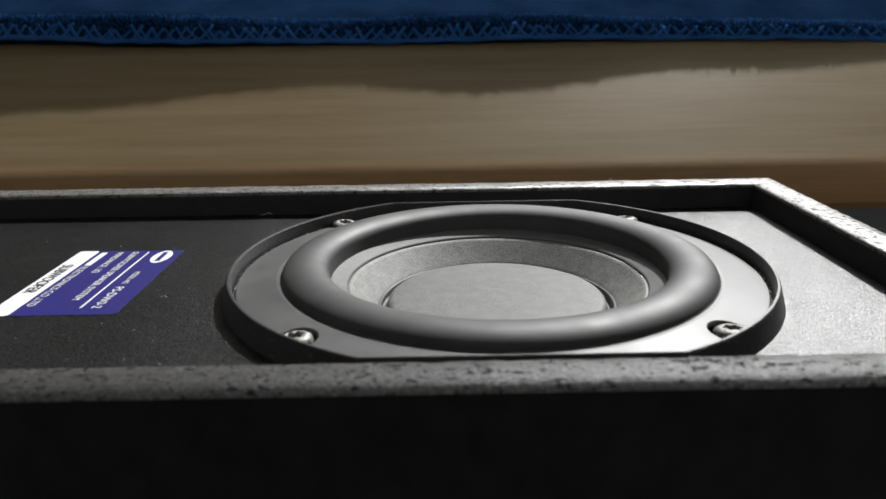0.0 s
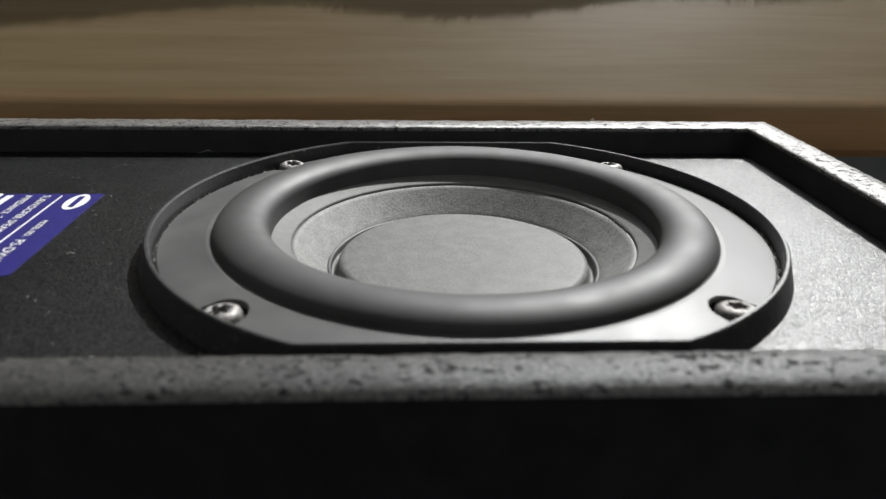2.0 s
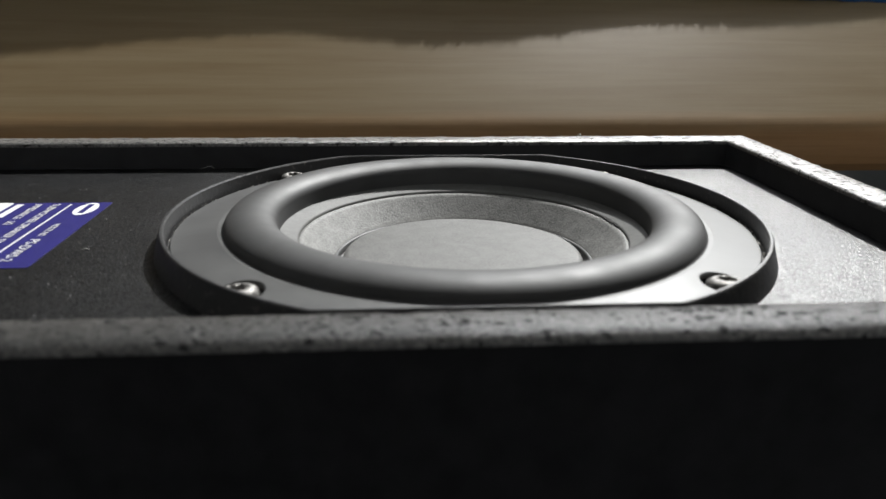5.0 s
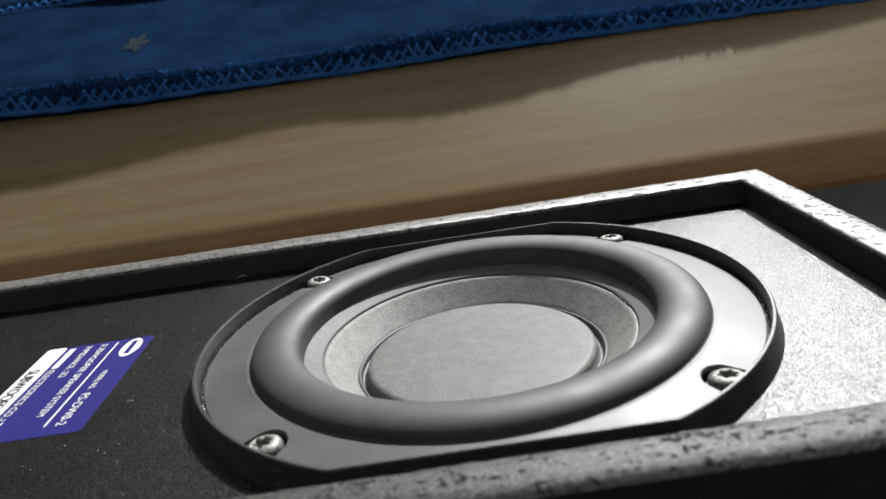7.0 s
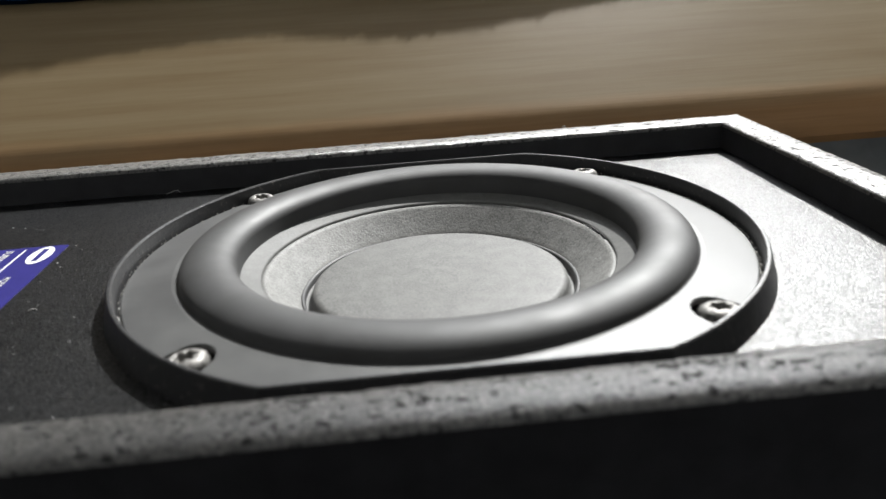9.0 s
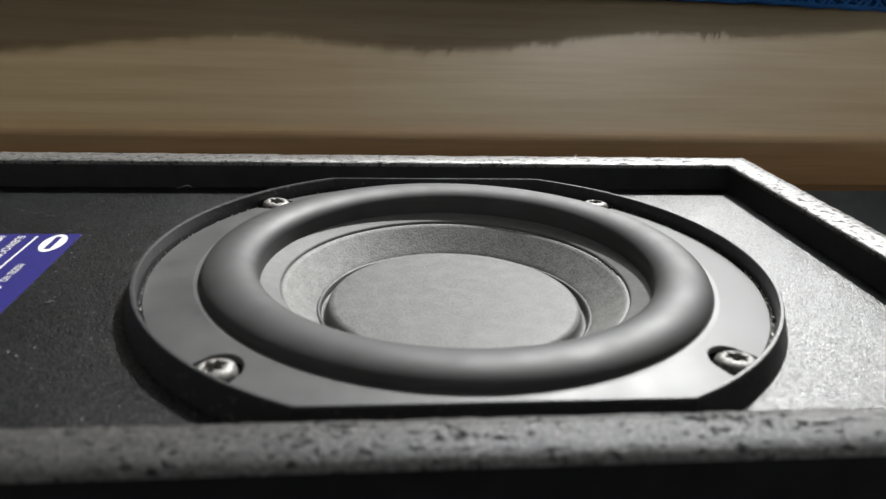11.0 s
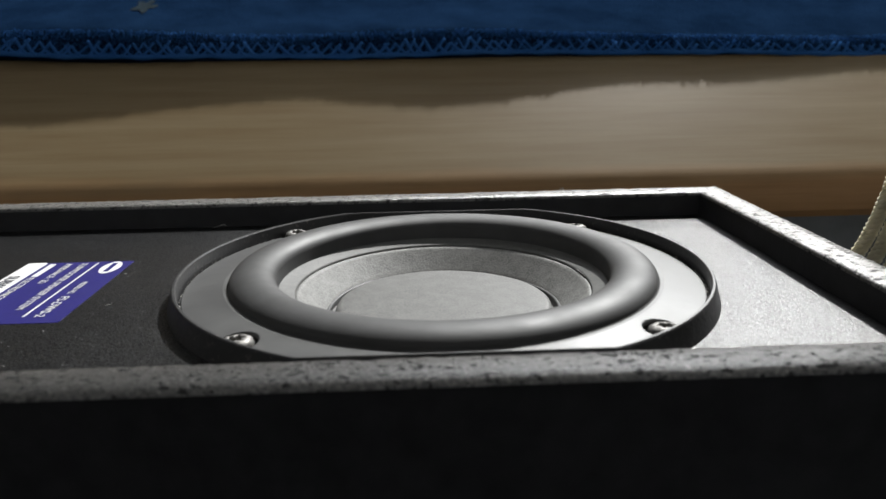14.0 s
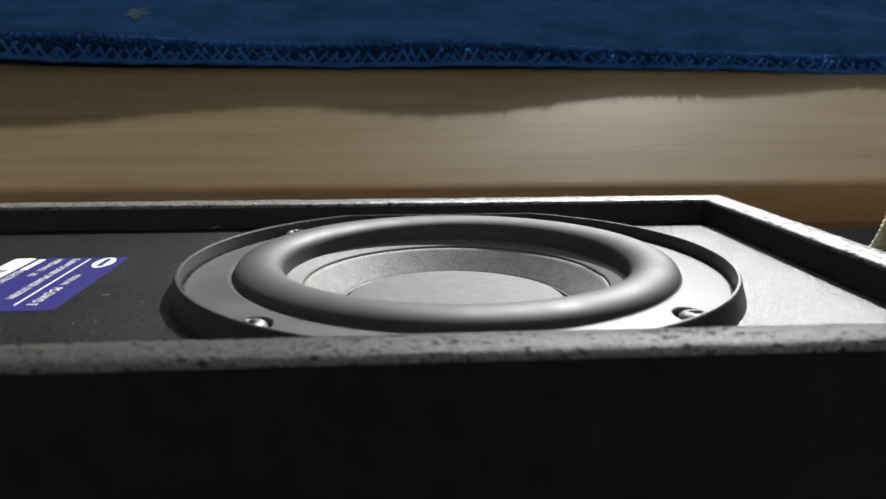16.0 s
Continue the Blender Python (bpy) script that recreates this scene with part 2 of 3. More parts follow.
def tube(points, radius, sides=8, flat=1.0):
    """A closed tube along points."""
    bm = bmesh.new()
    pts = [Vector(p) for p in points]
    rings = []
    for i, p in enumerate(pts):
        d = (pts[min(i + 1, len(pts) - 1)] - pts[max(i - 1, 0)]).normalized()
        side = d.cross(Vector((0, 1, 0.01))).normalized()
        up = side.cross(d).normalized()
        r = radius(i / (len(pts) - 1)) if callable(radius) else radius
        rings.append([bm.verts.new(p + r * (math.cos(2 * math.pi * k / sides) * side + flat * math.sin(2 * math.pi * k / sides) * up)) for k in range(sides)])
    for a, b in zip(rings, rings[1:]):
        for k in range(sides):
            bm.faces.new((a[k], a[(k + 1) % sides], b[(k + 1) % sides], b[k]))
    bm.faces.new(rings[0]), bm.faces.new(rings[-1][::-1])
    return bm


# ---- room ----
X0, X1, Y0, Y1, TOP = -1.9, 1.9, -1.7, 1.3, 2.3
T = 0.12


def structure(name, bm, material, label, category):
    ob = part(name, bm, material)
    return tagged(ob, label, category, kind="structure")


structure("floor", box(bmesh.new(), (X0 - T, Y0 - T, GROUND - 0.1), (X1 + T, Y1 + T, GROUND)), FLOOR_MAT, "dark grey room floor in shade", "floor")
structure("ceiling", box(bmesh.new(), (X0 - T, Y0 - T, TOP), (X1 + T, Y1 + T, TOP + 0.1)), WALL_MAT, "plain painted room ceiling", "ceiling")
structure("wall_west", box(bmesh.new(), (X0 - T, Y0, GROUND), (X0, Y1, TOP)), WALL_MAT, "plain painted room wall", "wall")
structure("wall_east", box(bmesh.new(), (X1, Y0, GROUND), (X1 + T, Y1, TOP)), WALL_MAT, "plain painted room wall", "wall")
structure("wall_south", box(bmesh.new(), (X0 - T, Y0 - T, GROUND), (X1 + T, Y0, TOP)), WALL_MAT, "plain painted room wall", "wall")
WX0, WX1, WZ0, WZ1 = 0.05, 1.45, 0.75, 1.80
bm = bmesh.new()
box(bm, (X0 - T, Y1, GROUND), (WX0, Y1 + T, TOP))
box(bm, (WX1, Y1, GROUND), (X1 + T, Y1 + T, TOP))
box(bm, (WX0, Y1, GROUND), (WX1, Y1 + T, WZ0))
box(bm, (WX0, Y1, WZ1), (WX1, Y1 + T, TOP))
structure("wall_north", bm, WALL_MAT, "plain painted room wall with a window opening", "wall")
window = thing("window_1", "white painted window letting in the sun", "window", kind="structure")
bm = bmesh.new()
for lo, hi in (((WX0, WZ0), (WX0 + 0.05, WZ1)), ((WX1 - 0.05, WZ0), (WX1, WZ1)), ((WX0 + 0.05, WZ0), (WX1 - 0.05, WZ0 + 0.05)), ((WX0 + 0.05, WZ1 - 0.05), (WX1 - 0.05, WZ1))):
    box(bm, (lo[0], Y1 + 0.03, lo[1]), (hi[0], Y1 + 0.08, hi[1]))
part("window_frame", bm, FRAME_MAT, window)

# ---- bench of varnished wood ----
bench = thing("wooden_bench", "varnished light brown wooden bench with a sloping top", "bench", (0, 0, GROUND))
SLOPE = 0.82
EDGE = 0.119
NOSE = 0.0252


def bench_profile():
    """Underside, a rounded nose, the sloping face, then the flatter top."""
    p = [(EDGE + 0.02, -0.0145), (EDGE - 0.0040, -0.0142)]
    lean = math.atan(SLOPE)
    for k in range(17):
        a = radians(90) + (lean - radians(90)) * k / 16
        p.append((EDGE - 0.0070 + NOSE * (1 - math.sin(a)), -0.0105 + NOSE * math.cos(a)))
    y, z = p[-1]
    p += [(y + 0.0705, z + 0.0705 * SLOPE), (y + 0.0755, z + 0.0705 * SLOPE + 0.0008), (y + 0.72, z + 0.22), (y + 0.73, z + 0.21), (y + 0.73, -0.0145)]
    return p


BENCH = bench_profile()
BENCH_Y, BENCH_Z = BENCH[-4]


def bench_top(y):
    return BENCH_Z + (y - BENCH_Y) * (0.2192 - 0.0705 * SLOPE) / 0.6445


def beam(profile, x0, x1):
    bm = bmesh.new()
    ends = [[bm.verts.new((x, y, z - GROUND)) for y, z in profile] for x in (x0, x1)]
    for k in range(len(profile)):
        n = (k + 1) % len(profile)
        bm.faces.new((ends[0][k], ends[0][n], ends[1][n], ends[1][k]))
    bm.faces.new(ends[0]), bm.faces.new(ends[1][::-1])
    return bm


JOIN = 15
part("edging", beam(BENCH[:JOIN] + [(EDGE + 0.02, BENCH[JOIN - 1][1])], -0.85, 0.85), WOOD, bench, "reddish brown rounded front edging")
part("seat", beam([(EDGE + 0.02, BENCH[JOIN - 1][1] + 0.0001)] + BENCH[JOIN - 1:], -0.85, 0.85), WOOD, bench, "varnished light brown plank")
part("plinth", box(bmesh.new(), (-0.8, 0.17, 0), (0.8, 0.80, -0.0145 - GROUND), 0.002), PLINTH_MAT, bench, "grey recessed plinth")

# ---- blue cloth with its stitched hem ----
HEM_Y = 0.181


def hem_z(x):
    return 0.0620 + 0.0003 * noise.noise((x * 90, 0, 4)) + 0.0005 * math.sin(x * 21 + 0.5) + 0.0004 * math.sin(x * 47) + 0.002 * noise.noise((x * 6, 3.1, 0)) - 0.010 * (x + 0.02)


def hem_y(x):
    return HEM_Y + 0.0015 * noise.noise((x * 9, 0, 7.7))


def cloth_top(front, edge_height, x, y, y1, thick, seed):
    """Height of the cloth's upper side: a steep rounded edge, then a soft rise to the back."""
    d = y - front(x)
    v = (max(d, 0) / (y1 - front(x))) ** (1 / 2.4)
    puff = 0.004 * noise.noise((x * 9, y * 14, seed)) * min(1, v * 6) ** 2
    return edge_height(x) + d * 0.37 + thick * (1 - math.exp(-d / 0.0026)) + puff


def cloth_sheet(front, edge_height, x0, x1, y1, thick, seed):
    """A soft thick sheet: over the top from its front edge to the back, and round underneath."""
    nx, ny = 240, 48
    loops = []
    for j in range(ny + 1):
        v = j / ny
        row = []
        for i in range(nx + 1):
            x = x0 + (x1 - x0) * i / nx
            y = front(x) + (y1 - front(x)) * v ** 2.4
            row.append((x, y, cloth_top(front, edge_height, x, y, y1, thick, seed)))
        loops.append(row)
    under = [(x, y + 0.003, z - 0.003) for x, y, z in loops[0]]
    back = [(x, y, bench_top(y) + 0.0015) for x, y, z in loops[-1]]
    tuck = [(x, y + 0.03, max(bench_top(y + 0.03) + 0.0015, z - 0.02)) for x, y, z in loops[0]]
    bm = bmesh.new()
    grid = [[bm.verts.new(p) for p in row] for row in (tuck, under, *loops, back)]
    for a, b in zip(grid, grid[1:]):
        for k in range(nx):
            bm.faces.new((a[k], a[k + 1], b[k + 1], b[k]))
    return bm


blanket = part("blue_blanket", cloth_sheet(hem_y, hem_z, -0.8, 0.8, 0.80, 0.0085, 1.0), BLUE, None, "", True)
tagged(blanket, "thick blue fleece blanket with an overlocked hem lying on the bench", "blanket")


def stitching(front, height, x0, x1, y1, thick, seed, lift=0.0):
    """Crossed threads along the hem and a looped edge below them."""
    bm = bmesh.new()
    pitch, x = 0.0058, x0

    def add(points, r):
        t = tube(points, r, 5)
        me = bpy.data.meshes.new("t")
        t.to_mesh(me)
        t.free()
        bm.from_mesh(me)
        bpy.data.meshes.remove(me)

    rng = random.Random(11)
    while x < x1:
        s = 0.9 + 0.25 * noise.noise((x * 80, 1, 2)) + rng.uniform(-0.3, 0.25)
        for a, b in ((0, 1), (1, 0)):
            pts = []
            wob, lean = rng.uniform(-0.0014, 0.0014), rng.uniform(0.8, 1.5)
            for k in range(8):
                u = k / 7
                h = a + (b - a) * u
                xx = x + wob + pitch * lean * u
                yy = front(xx) + 0.0001 + 0.0031 * h * h * s
                pts.append((xx, yy - 0.0001, cloth_top(front, height, xx, yy, y1, thick, seed) - 0.0007 * h + lift))
            add(pts, rng.uniform(0.00055, 0.0010))
        # uneven loops of thread at the very edge
        for k in range(3):
            x2, drop, wide = x + rng.uniform(0, pitch), rng.uniform(0.0, 0.0009), rng.uniform(0.0012, 0.0026)
            pts = [(x2 + wide * math.cos(t), front(x2) + rng.uniform(0.0003, 0.001), height(x2) + 0.0009 - drop * math.sin(t) + lift) for t in (0, 0.5, 1.05, 1.57, 2.1, 2.6, 3.14)]
            add(pts, rng.uniform(0.00035, 0.0007))
        x += pitch
    n = int((x1 - x0) / 0.004)
    edge = [(x0 + 0.004 * k, front(x0 + 0.004 * k) + 0.0004, height(x0 + 0.004 * k) + 0.0003 * math.sin(k * 0.9) * math.sin(k * 0.37) + lift) for k in range(n)]
    add(edge, lambda u: 0.0013 + 0.0003 * math.sin(u * 240))
    return bm


part("hem_stitching", stitching(hem_y, hem_z, -0.4, 0.4, 0.80, 0.0085, 1.0), STITCH, blanket, "bright blue crossed hem thread", True)


def pile(front, height, x0, x1, y1, thick, seed, count):
    """Short soft hairs that stand up along the edge of the fleece."""
    rng = random.Random(23)
    verts, faces = [], []
    for _ in range(count):
        x = rng.uniform(x0, x1)
        y = front(x) + 0.0070 * rng.random() ** 1.4 + 0.0003
        z = cloth_top(front, height, x, y, y1, thick, seed) - 0.0004
        tall, wide, a = 0.0005 + 0.0016 * rng.random() ** 2, rng.uniform(0.00012, 0.00028), rng.uniform(0, 6.3)
        lx, ly = rng.uniform(-0.0016, 0.0016), rng.uniform(-0.0012, 0.0010)
        n = len(verts)
        for k in range(3):
            b = a + 2.094 * k
            verts.append((x + wide * math.cos(b), y + wide * math.sin(b), z))
        for k in range(3):
            b = a + 2.094 * k
            verts.append((x + 0.35 * lx + wide * 0.8 * math.cos(b), y + 0.35 * ly + wide * 0.8 * math.sin(b), z + tall * 0.55))
        verts.append((x + lx, y + ly, z + tall))
        for k in range(3):
            m = (k + 1) % 3
            faces += [(n + k, n + m, n + 3 + m, n + 3 + k), (n + 3 + k, n + 3 + m, n + 6)]
    me = bpy.data.meshes.new("pile")
    me.from_pydata(verts, [], faces)
    bm = bmesh.new()
    bm.from_mesh(me)
    bpy.data.meshes.remove(me)
    return bm


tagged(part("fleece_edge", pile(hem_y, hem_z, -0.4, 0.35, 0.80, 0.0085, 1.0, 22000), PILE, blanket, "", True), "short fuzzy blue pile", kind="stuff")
# pale worn spot on the cloth
bm = bmesh.new()
SPOT = (-0.155, 0.2235)
ring = []
for k in range(20):
    a = 2 * math.pi * k / 20
    r = 0.0052 * (1 + 0.3 * math.cos(5 * a) + 0.45 * noise.noise((k * 0.7, 0, 0)))
    ring.append(bm.verts.new((SPOT[0] + r * math.cos(a), SPOT[1] + 2.0 * r * math.sin(a), 0)))
bm.faces.new(ring)
for v in bm.verts:
    v.co.z = cloth_top(hem_y, hem_z, v.co.x, v.co.y, 0.80, 0.0085, 1.0) + 0.0005
part("pale_spot", bm, plain("pale_fluff", (0.019, 0.027, 0.034), 0.9, 300, 0.3, 0.0), blanket, "pale star-shaped worn spot")


def fold_y(x):
    return 0.297 + 0.004 * noise.noise((x * 8, 0, 2.2)) + 0.04 * (x + 0.25)


def fold_z(x):
    return 0.1195 + 0.001 * math.sin(x * 30)


top_fold = part("folded_blanket", cloth_sheet(fold_y, fold_z, -0.7, 0.72, 0.5, 0.006, 5.0), BLUE, None, "", True)
tagged(top_fold, "second dark blue fleece layer folded on the blanket", "blanket")
part("hem_stitching", stitching(fold_y, fold_z, -0.4, 0.3, 0.5, 0.006, 5.0), STITCH, top_fold, "bright blue crossed hem thread", True)

# ---- subwoofer ----
sub = thing("subwoofer", "black subwoofer cabinet lying face up with its grille off", "speaker", (0, 0, GROUND))
LIFT = -GROUND
IX0, IX1, IY0, IY1 = -0.262, 0.111, -0.080, 0.080      # inner edge of the rim
WALL = 0.0113
RIM_Z, BAFFLE_Z = 0.0062, -0.0035


def rim_bar(name, a, b, inward):
    """One mitred wall of the cabinet, a to b along its inner edge, its top worn and chipped."""
    a, b, n = Vector(a), Vector(b), Vector(inward)
    d = (b - a).normalized()
    steps = int((b - a).length / 0.0011)
    # distance outward from the inner edge, height, wear of that edge
    prof = [(-0.0001, RIM_Z - 0.0016, 0.0), (-0.0001, RIM_Z - 0.0006, 0.15), (0.0006, RIM_Z, 0.3), (WALL * 0.33, RIM_Z, 0.12), (WALL * 0.66, RIM_Z, 0.12), (WALL - 0.0009, RIM_Z, 0.3), (WALL, RIM_Z - 0.0009, 0.3), (WALL, RIM_Z - 0.0018, 0.0)]
    bm = bmesh.new()
    rows = []
    for i in range(steps + 1):
        u = i / steps
        row = []
        for out, z, wear in prof:
            s = -out + u * ((b - a).length + 2 * out)
            p = a + d * s - n * out
            p.z = z
            q = p * 420
            w = wear * 0.001
            p += Vector((noise.noise(q) * w, noise.noise(q + Vector((9, 9, 9))) * w, -abs(noise.noise(q * 0.6 + Vector((5, 0, 3)))) * w * 1.4))
            row.append(bm.verts.new(p + Vector((0, 0, LIFT))))
        rows.append(row)
    for r, s in zip(rows, rows[1:]):
        for k in range(len(prof) - 1):
            bm.faces.new((r[k], r[k + 1], s[k + 1], s[k]))
    ob = part(name, bm, RIM, sub, "worn grey-black board edge", True)
    return ob


rim_bar("rim", (IX0, IY1, 0), (IX1, IY1, 0), (0, -1, 0))
rim_bar("rim", (IX1, IY1, 0), (IX1, IY0, 0), (-1, 0, 0))
rim_bar("rim", (IX1, IY0, 0), (IX0, IY0, 0), (0, 1, 0))
rim_bar("rim", (IX0, IY0, 0), (IX0, IY1, 0), (1, 0, 0))

# walls of painted board, with an added blacker skin that carries the shade outside
O = WALL
H = LIFT + RIM_Z - 0.0011
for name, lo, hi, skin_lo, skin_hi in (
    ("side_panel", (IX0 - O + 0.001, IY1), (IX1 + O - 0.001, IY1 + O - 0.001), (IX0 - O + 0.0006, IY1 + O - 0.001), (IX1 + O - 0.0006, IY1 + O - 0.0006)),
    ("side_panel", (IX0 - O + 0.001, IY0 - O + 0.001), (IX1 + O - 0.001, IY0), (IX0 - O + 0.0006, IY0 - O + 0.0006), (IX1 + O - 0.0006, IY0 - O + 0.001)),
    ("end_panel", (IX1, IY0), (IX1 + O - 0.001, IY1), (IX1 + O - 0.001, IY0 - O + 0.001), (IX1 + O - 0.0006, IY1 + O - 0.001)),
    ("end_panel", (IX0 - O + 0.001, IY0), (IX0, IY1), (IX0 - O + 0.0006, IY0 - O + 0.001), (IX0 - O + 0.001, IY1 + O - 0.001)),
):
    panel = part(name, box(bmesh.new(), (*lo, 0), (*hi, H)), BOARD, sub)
    part("shaded_skin", box(bmesh.new(), (*skin_lo, 0), (*skin_hi, H - 0.0002)), SHADED_SKIN, panel, "added outer skin, blacker for the shade outside")


def baffle_mesh():
    """A board with a round hole for the driver."""
    bm = bmesh.new()
    steps, hole, top, low = 160, 0.0640, LIFT + BAFFLE_Z, LIFT + BAFFLE_Z - 0.012
    inner, outer = [], []
    for k in range(steps):
        a = 2 * math.pi * (k + 0.5) / steps
        c, s = math.cos(a), math.sin(a)
        inner.append((hole * c, hole * s))
        reach = min((IX1 if c > 0 else -IX0) / abs(c), IY1 / abs(s))
        outer.append((reach * c, reach * s))
    rows = [[bm.verts.new((x, y, z)) for x, y in ring] for ring, z in ((outer, top), (inner, top), (inner, low), (outer, low))]
    for a, b in zip(rows, rows[1:]):
        for k in range(steps):
            bm.faces.new((a[k], a[(k + 1) % steps], b[(k + 1) % steps], b[k]))
    # the corners that the fan of rays leaves open
    for cx in (IX0, IX1):
        for cy in (IY0, IY1):
            near = sorted(rows[0], key=lambda v: (v.co.x - cx) ** 2 + (v.co.y - cy) ** 2)
            p = next(v for v in near if abs(v.co.x - cx) < 1e-6)
            q = next(v for v in near if abs(v.co.y - cy) < 1e-6)
            if p is not q:
                bm.faces.new((p, q, bm.verts.new((cx, cy, top))))
    return bm


part("baffle", baffle_mesh(), VINYL, sub, "grained black vinyl baffle")

# ---- driver ----
LIP_R, FLAT, LIP_Z = 0.0798, 0.0714, 0.0028
GASKET_Z, GASKET_R, SEAT_Z = -0.0014, 0.0776, 0.0003
SCREW = 0.0525


def cut(r, flat):
    """A circle with its front and back cut straight."""
    return lambda a: min(r, flat / max(abs(math.sin(a)), 1e-6))


def ring_points(radius, z, steps=720):
    return [(r * math.cos(a), r * math.sin(a), z + LIFT) for a, r in outline(radius, steps)]


def notched(a):
    r = cut(GASKET_R, FLAT - 0.0012)(a)
    for k in range(4):
        centre = math.pi / 4 + k * math.pi / 2
        off = (a - centre + math.pi) % (2 * math.pi) - math.pi
        far, hole = SCREW * math.sqrt(2), 0.0056
        s = far * math.sin(off)
        if abs(s) < hole and abs(off) < 0.5:
            r = min(r, far * math.cos(off) - math.sqrt(hole * hole - s * s))
    return r


frame_ob = part("driver_frame", loft([
    ring_points(cut(LIP_R + 0.0020, FLAT + 0.0012), BAFFLE_Z - 0.001),
    ring_points(cut(LIP_R, FLAT), LIP_Z - 0.0004),
    ring_points(cut(LIP_R - 0.0003, FLAT - 0.0003), LIP_Z),
    ring_points(cut(LIP_R - 0.0009, FLAT - 0.0008), LIP_Z),
    ring_points(cut(LIP_R - 0.0012, FLAT - 0.0011), LIP_Z - 0.0004),
    ring_points(cut(LIP_R - 0.0014, FLAT - 0.0012), GASKET_Z - 0.0014),
    ring_points(lambda a: 0.060, GASKET_Z - 0.0014),
    ring_points(lambda a: 0.058, -0.016),
    ring_points(lambda a: 0.030, -0.030),
    ring_points(lambda a: 0.001, -0.030),
]), FRAME, sub, "black pressed steel driver frame with a thin lip")


def gasket_z(r):
    """The gasket rises gently from its rim to the foot of the surround."""
    return SEAT_Z + (GASKET_Z - SEAT_Z) * max(0, r - 0.0660) / (GASKET_R - 0.0660)


def gasket_ring(inset, drop):
    return [(r * math.cos(a), r * math.sin(a), gasket_z(r) - drop + LIFT) for a, r in outline(lambda a: notched(a) - inset)]


part("gasket", loft([
    gasket_ring(0, 0.0013),
    gasket_ring(0, 0.0003),
    gasket_ring(0.0003, 0),
    ring_points(lambda a: 0.0682, gasket_z(0.0682)),
    ring_points(lambda a: 0.0660, SEAT_Z),
    ring_points(lambda a: 0.0632, SEAT_Z),
    ring_points(lambda a: 0.0628, SEAT_Z - 0.001),
]), GASKET, frame_ob, "smooth grey gasket ring notched at the screws")

ROLL_R, ROLL_A, ROLL_B = 0.0576, 0.0069, 0.0040
profile = [(0.0650, SEAT_Z - 0.0006), (0.0648, SEAT_Z + 0.0002)]
for k in range(29):
    a = math.pi * k / 28
    profile.append((ROLL_R + ROLL_A * math.cos(a), SEAT_Z + 0.0002 + ROLL_B * math.sin(a)))
profile += [(0.0507, -0.0018), (0.0505, -0.0030)]
part("surround", lathe([(r, z + LIFT) for r, z in profile], 200), RUBBER, frame_ob, "matt black rubber half-roll surround", True)
part("surround_land", lathe([(r, z + LIFT) for r, z in ((0.0512, -0.0026), (0.0506, -0.0030), (0.0459, -0.0042), (0.0456, -0.0044), (0.0454, -0.0048), (0.0455, -0.0056), (0.0460, -0.0066))], 200), LAND, frame_ob, "grey glued inner edge of the surround", True)
part("cone", lathe([(r, z + LIFT) for r, z in ((0.0461, -0.0056), (0.0452, -0.0050), (0.0446, -0.0051), (0.0438, -0.0057), (0.0380, -0.0112), (0.0362, -0.0124), (0.0358, -0.0132))], 200), CONE, frame_ob, "grainy dark grey paper cone", True)
cap_profile = [(0.0362, -0.0126), (0.0352, -0.0140), (0.0341, -0.0136), (0.0337, -0.0118)]
for k in range(1, 7):
    a = radians(90 * k / 6)
    cap_profile.append((0.0337 - 0.0020 * (1 - math.cos(a)), -0.0118 + 0.0016 * math.sin(a)))
cap_profile += [(0.024, -0.0100), (0.012, -0.0099), (0.0, -0.0099)]
part("dust_cap", lathe([(r, z + LIFT) for r, z in cap_profile], 160, 0.00012), CAP, frame_ob, "flat grey dust cap with a rounded edge", True)
glue = [(r, z + LIFT) for r, z in ((0.0366, -0.0121), (0.0362, -0.0117), (0.0356, -0.0122), (0.0354, -0.0132))]
part("glue_bead", lathe(glue, 160, 0.0005), RUBBER, frame_ob, "glossy black glue bead round the cap", True)


def crumbs():
    """Dried glue and dust in the trench between lip and gasket, thickest beside one screw."""
    bm = bmesh.new()
    rng = random.Random(4)
    for k in range(560):
        thick = k % 8 == 0
        a = radians(rng.uniform(-33, -4)) if thick else rng.uniform(0, 2 * math.pi)
        if abs(math.sin(a)) > 0.86:
            continue
        r, s = rng.uniform(0.0776, 0.0783), rng.uniform(0.0002, 0.0005) if thick else rng.uniform(0.00012, 0.00034)
        m = Matrix.Translation((r * math.cos(a), r * math.sin(a), LIFT + GASKET_Z - 0.0010 + rng.uniform(0, 0.0011))) @ Matrix.Rotation(rng.uniform(0, 3), 4, "X")
        bmesh.ops.create_icosphere(bm, subdivisions=1, radius=s, matrix=m @ Matrix.Diagonal((0.8, rng.uniform(0.6, 1.8), 0.7, 1)))
    return bm


tagged(part("glue_crumbs", crumbs(), plain("dusty_glue", (0.3, 0.29, 0.27), 0.4, 600, 0.5), frame_ob, "dusty crumbs of dried glue"), kind="stuff")


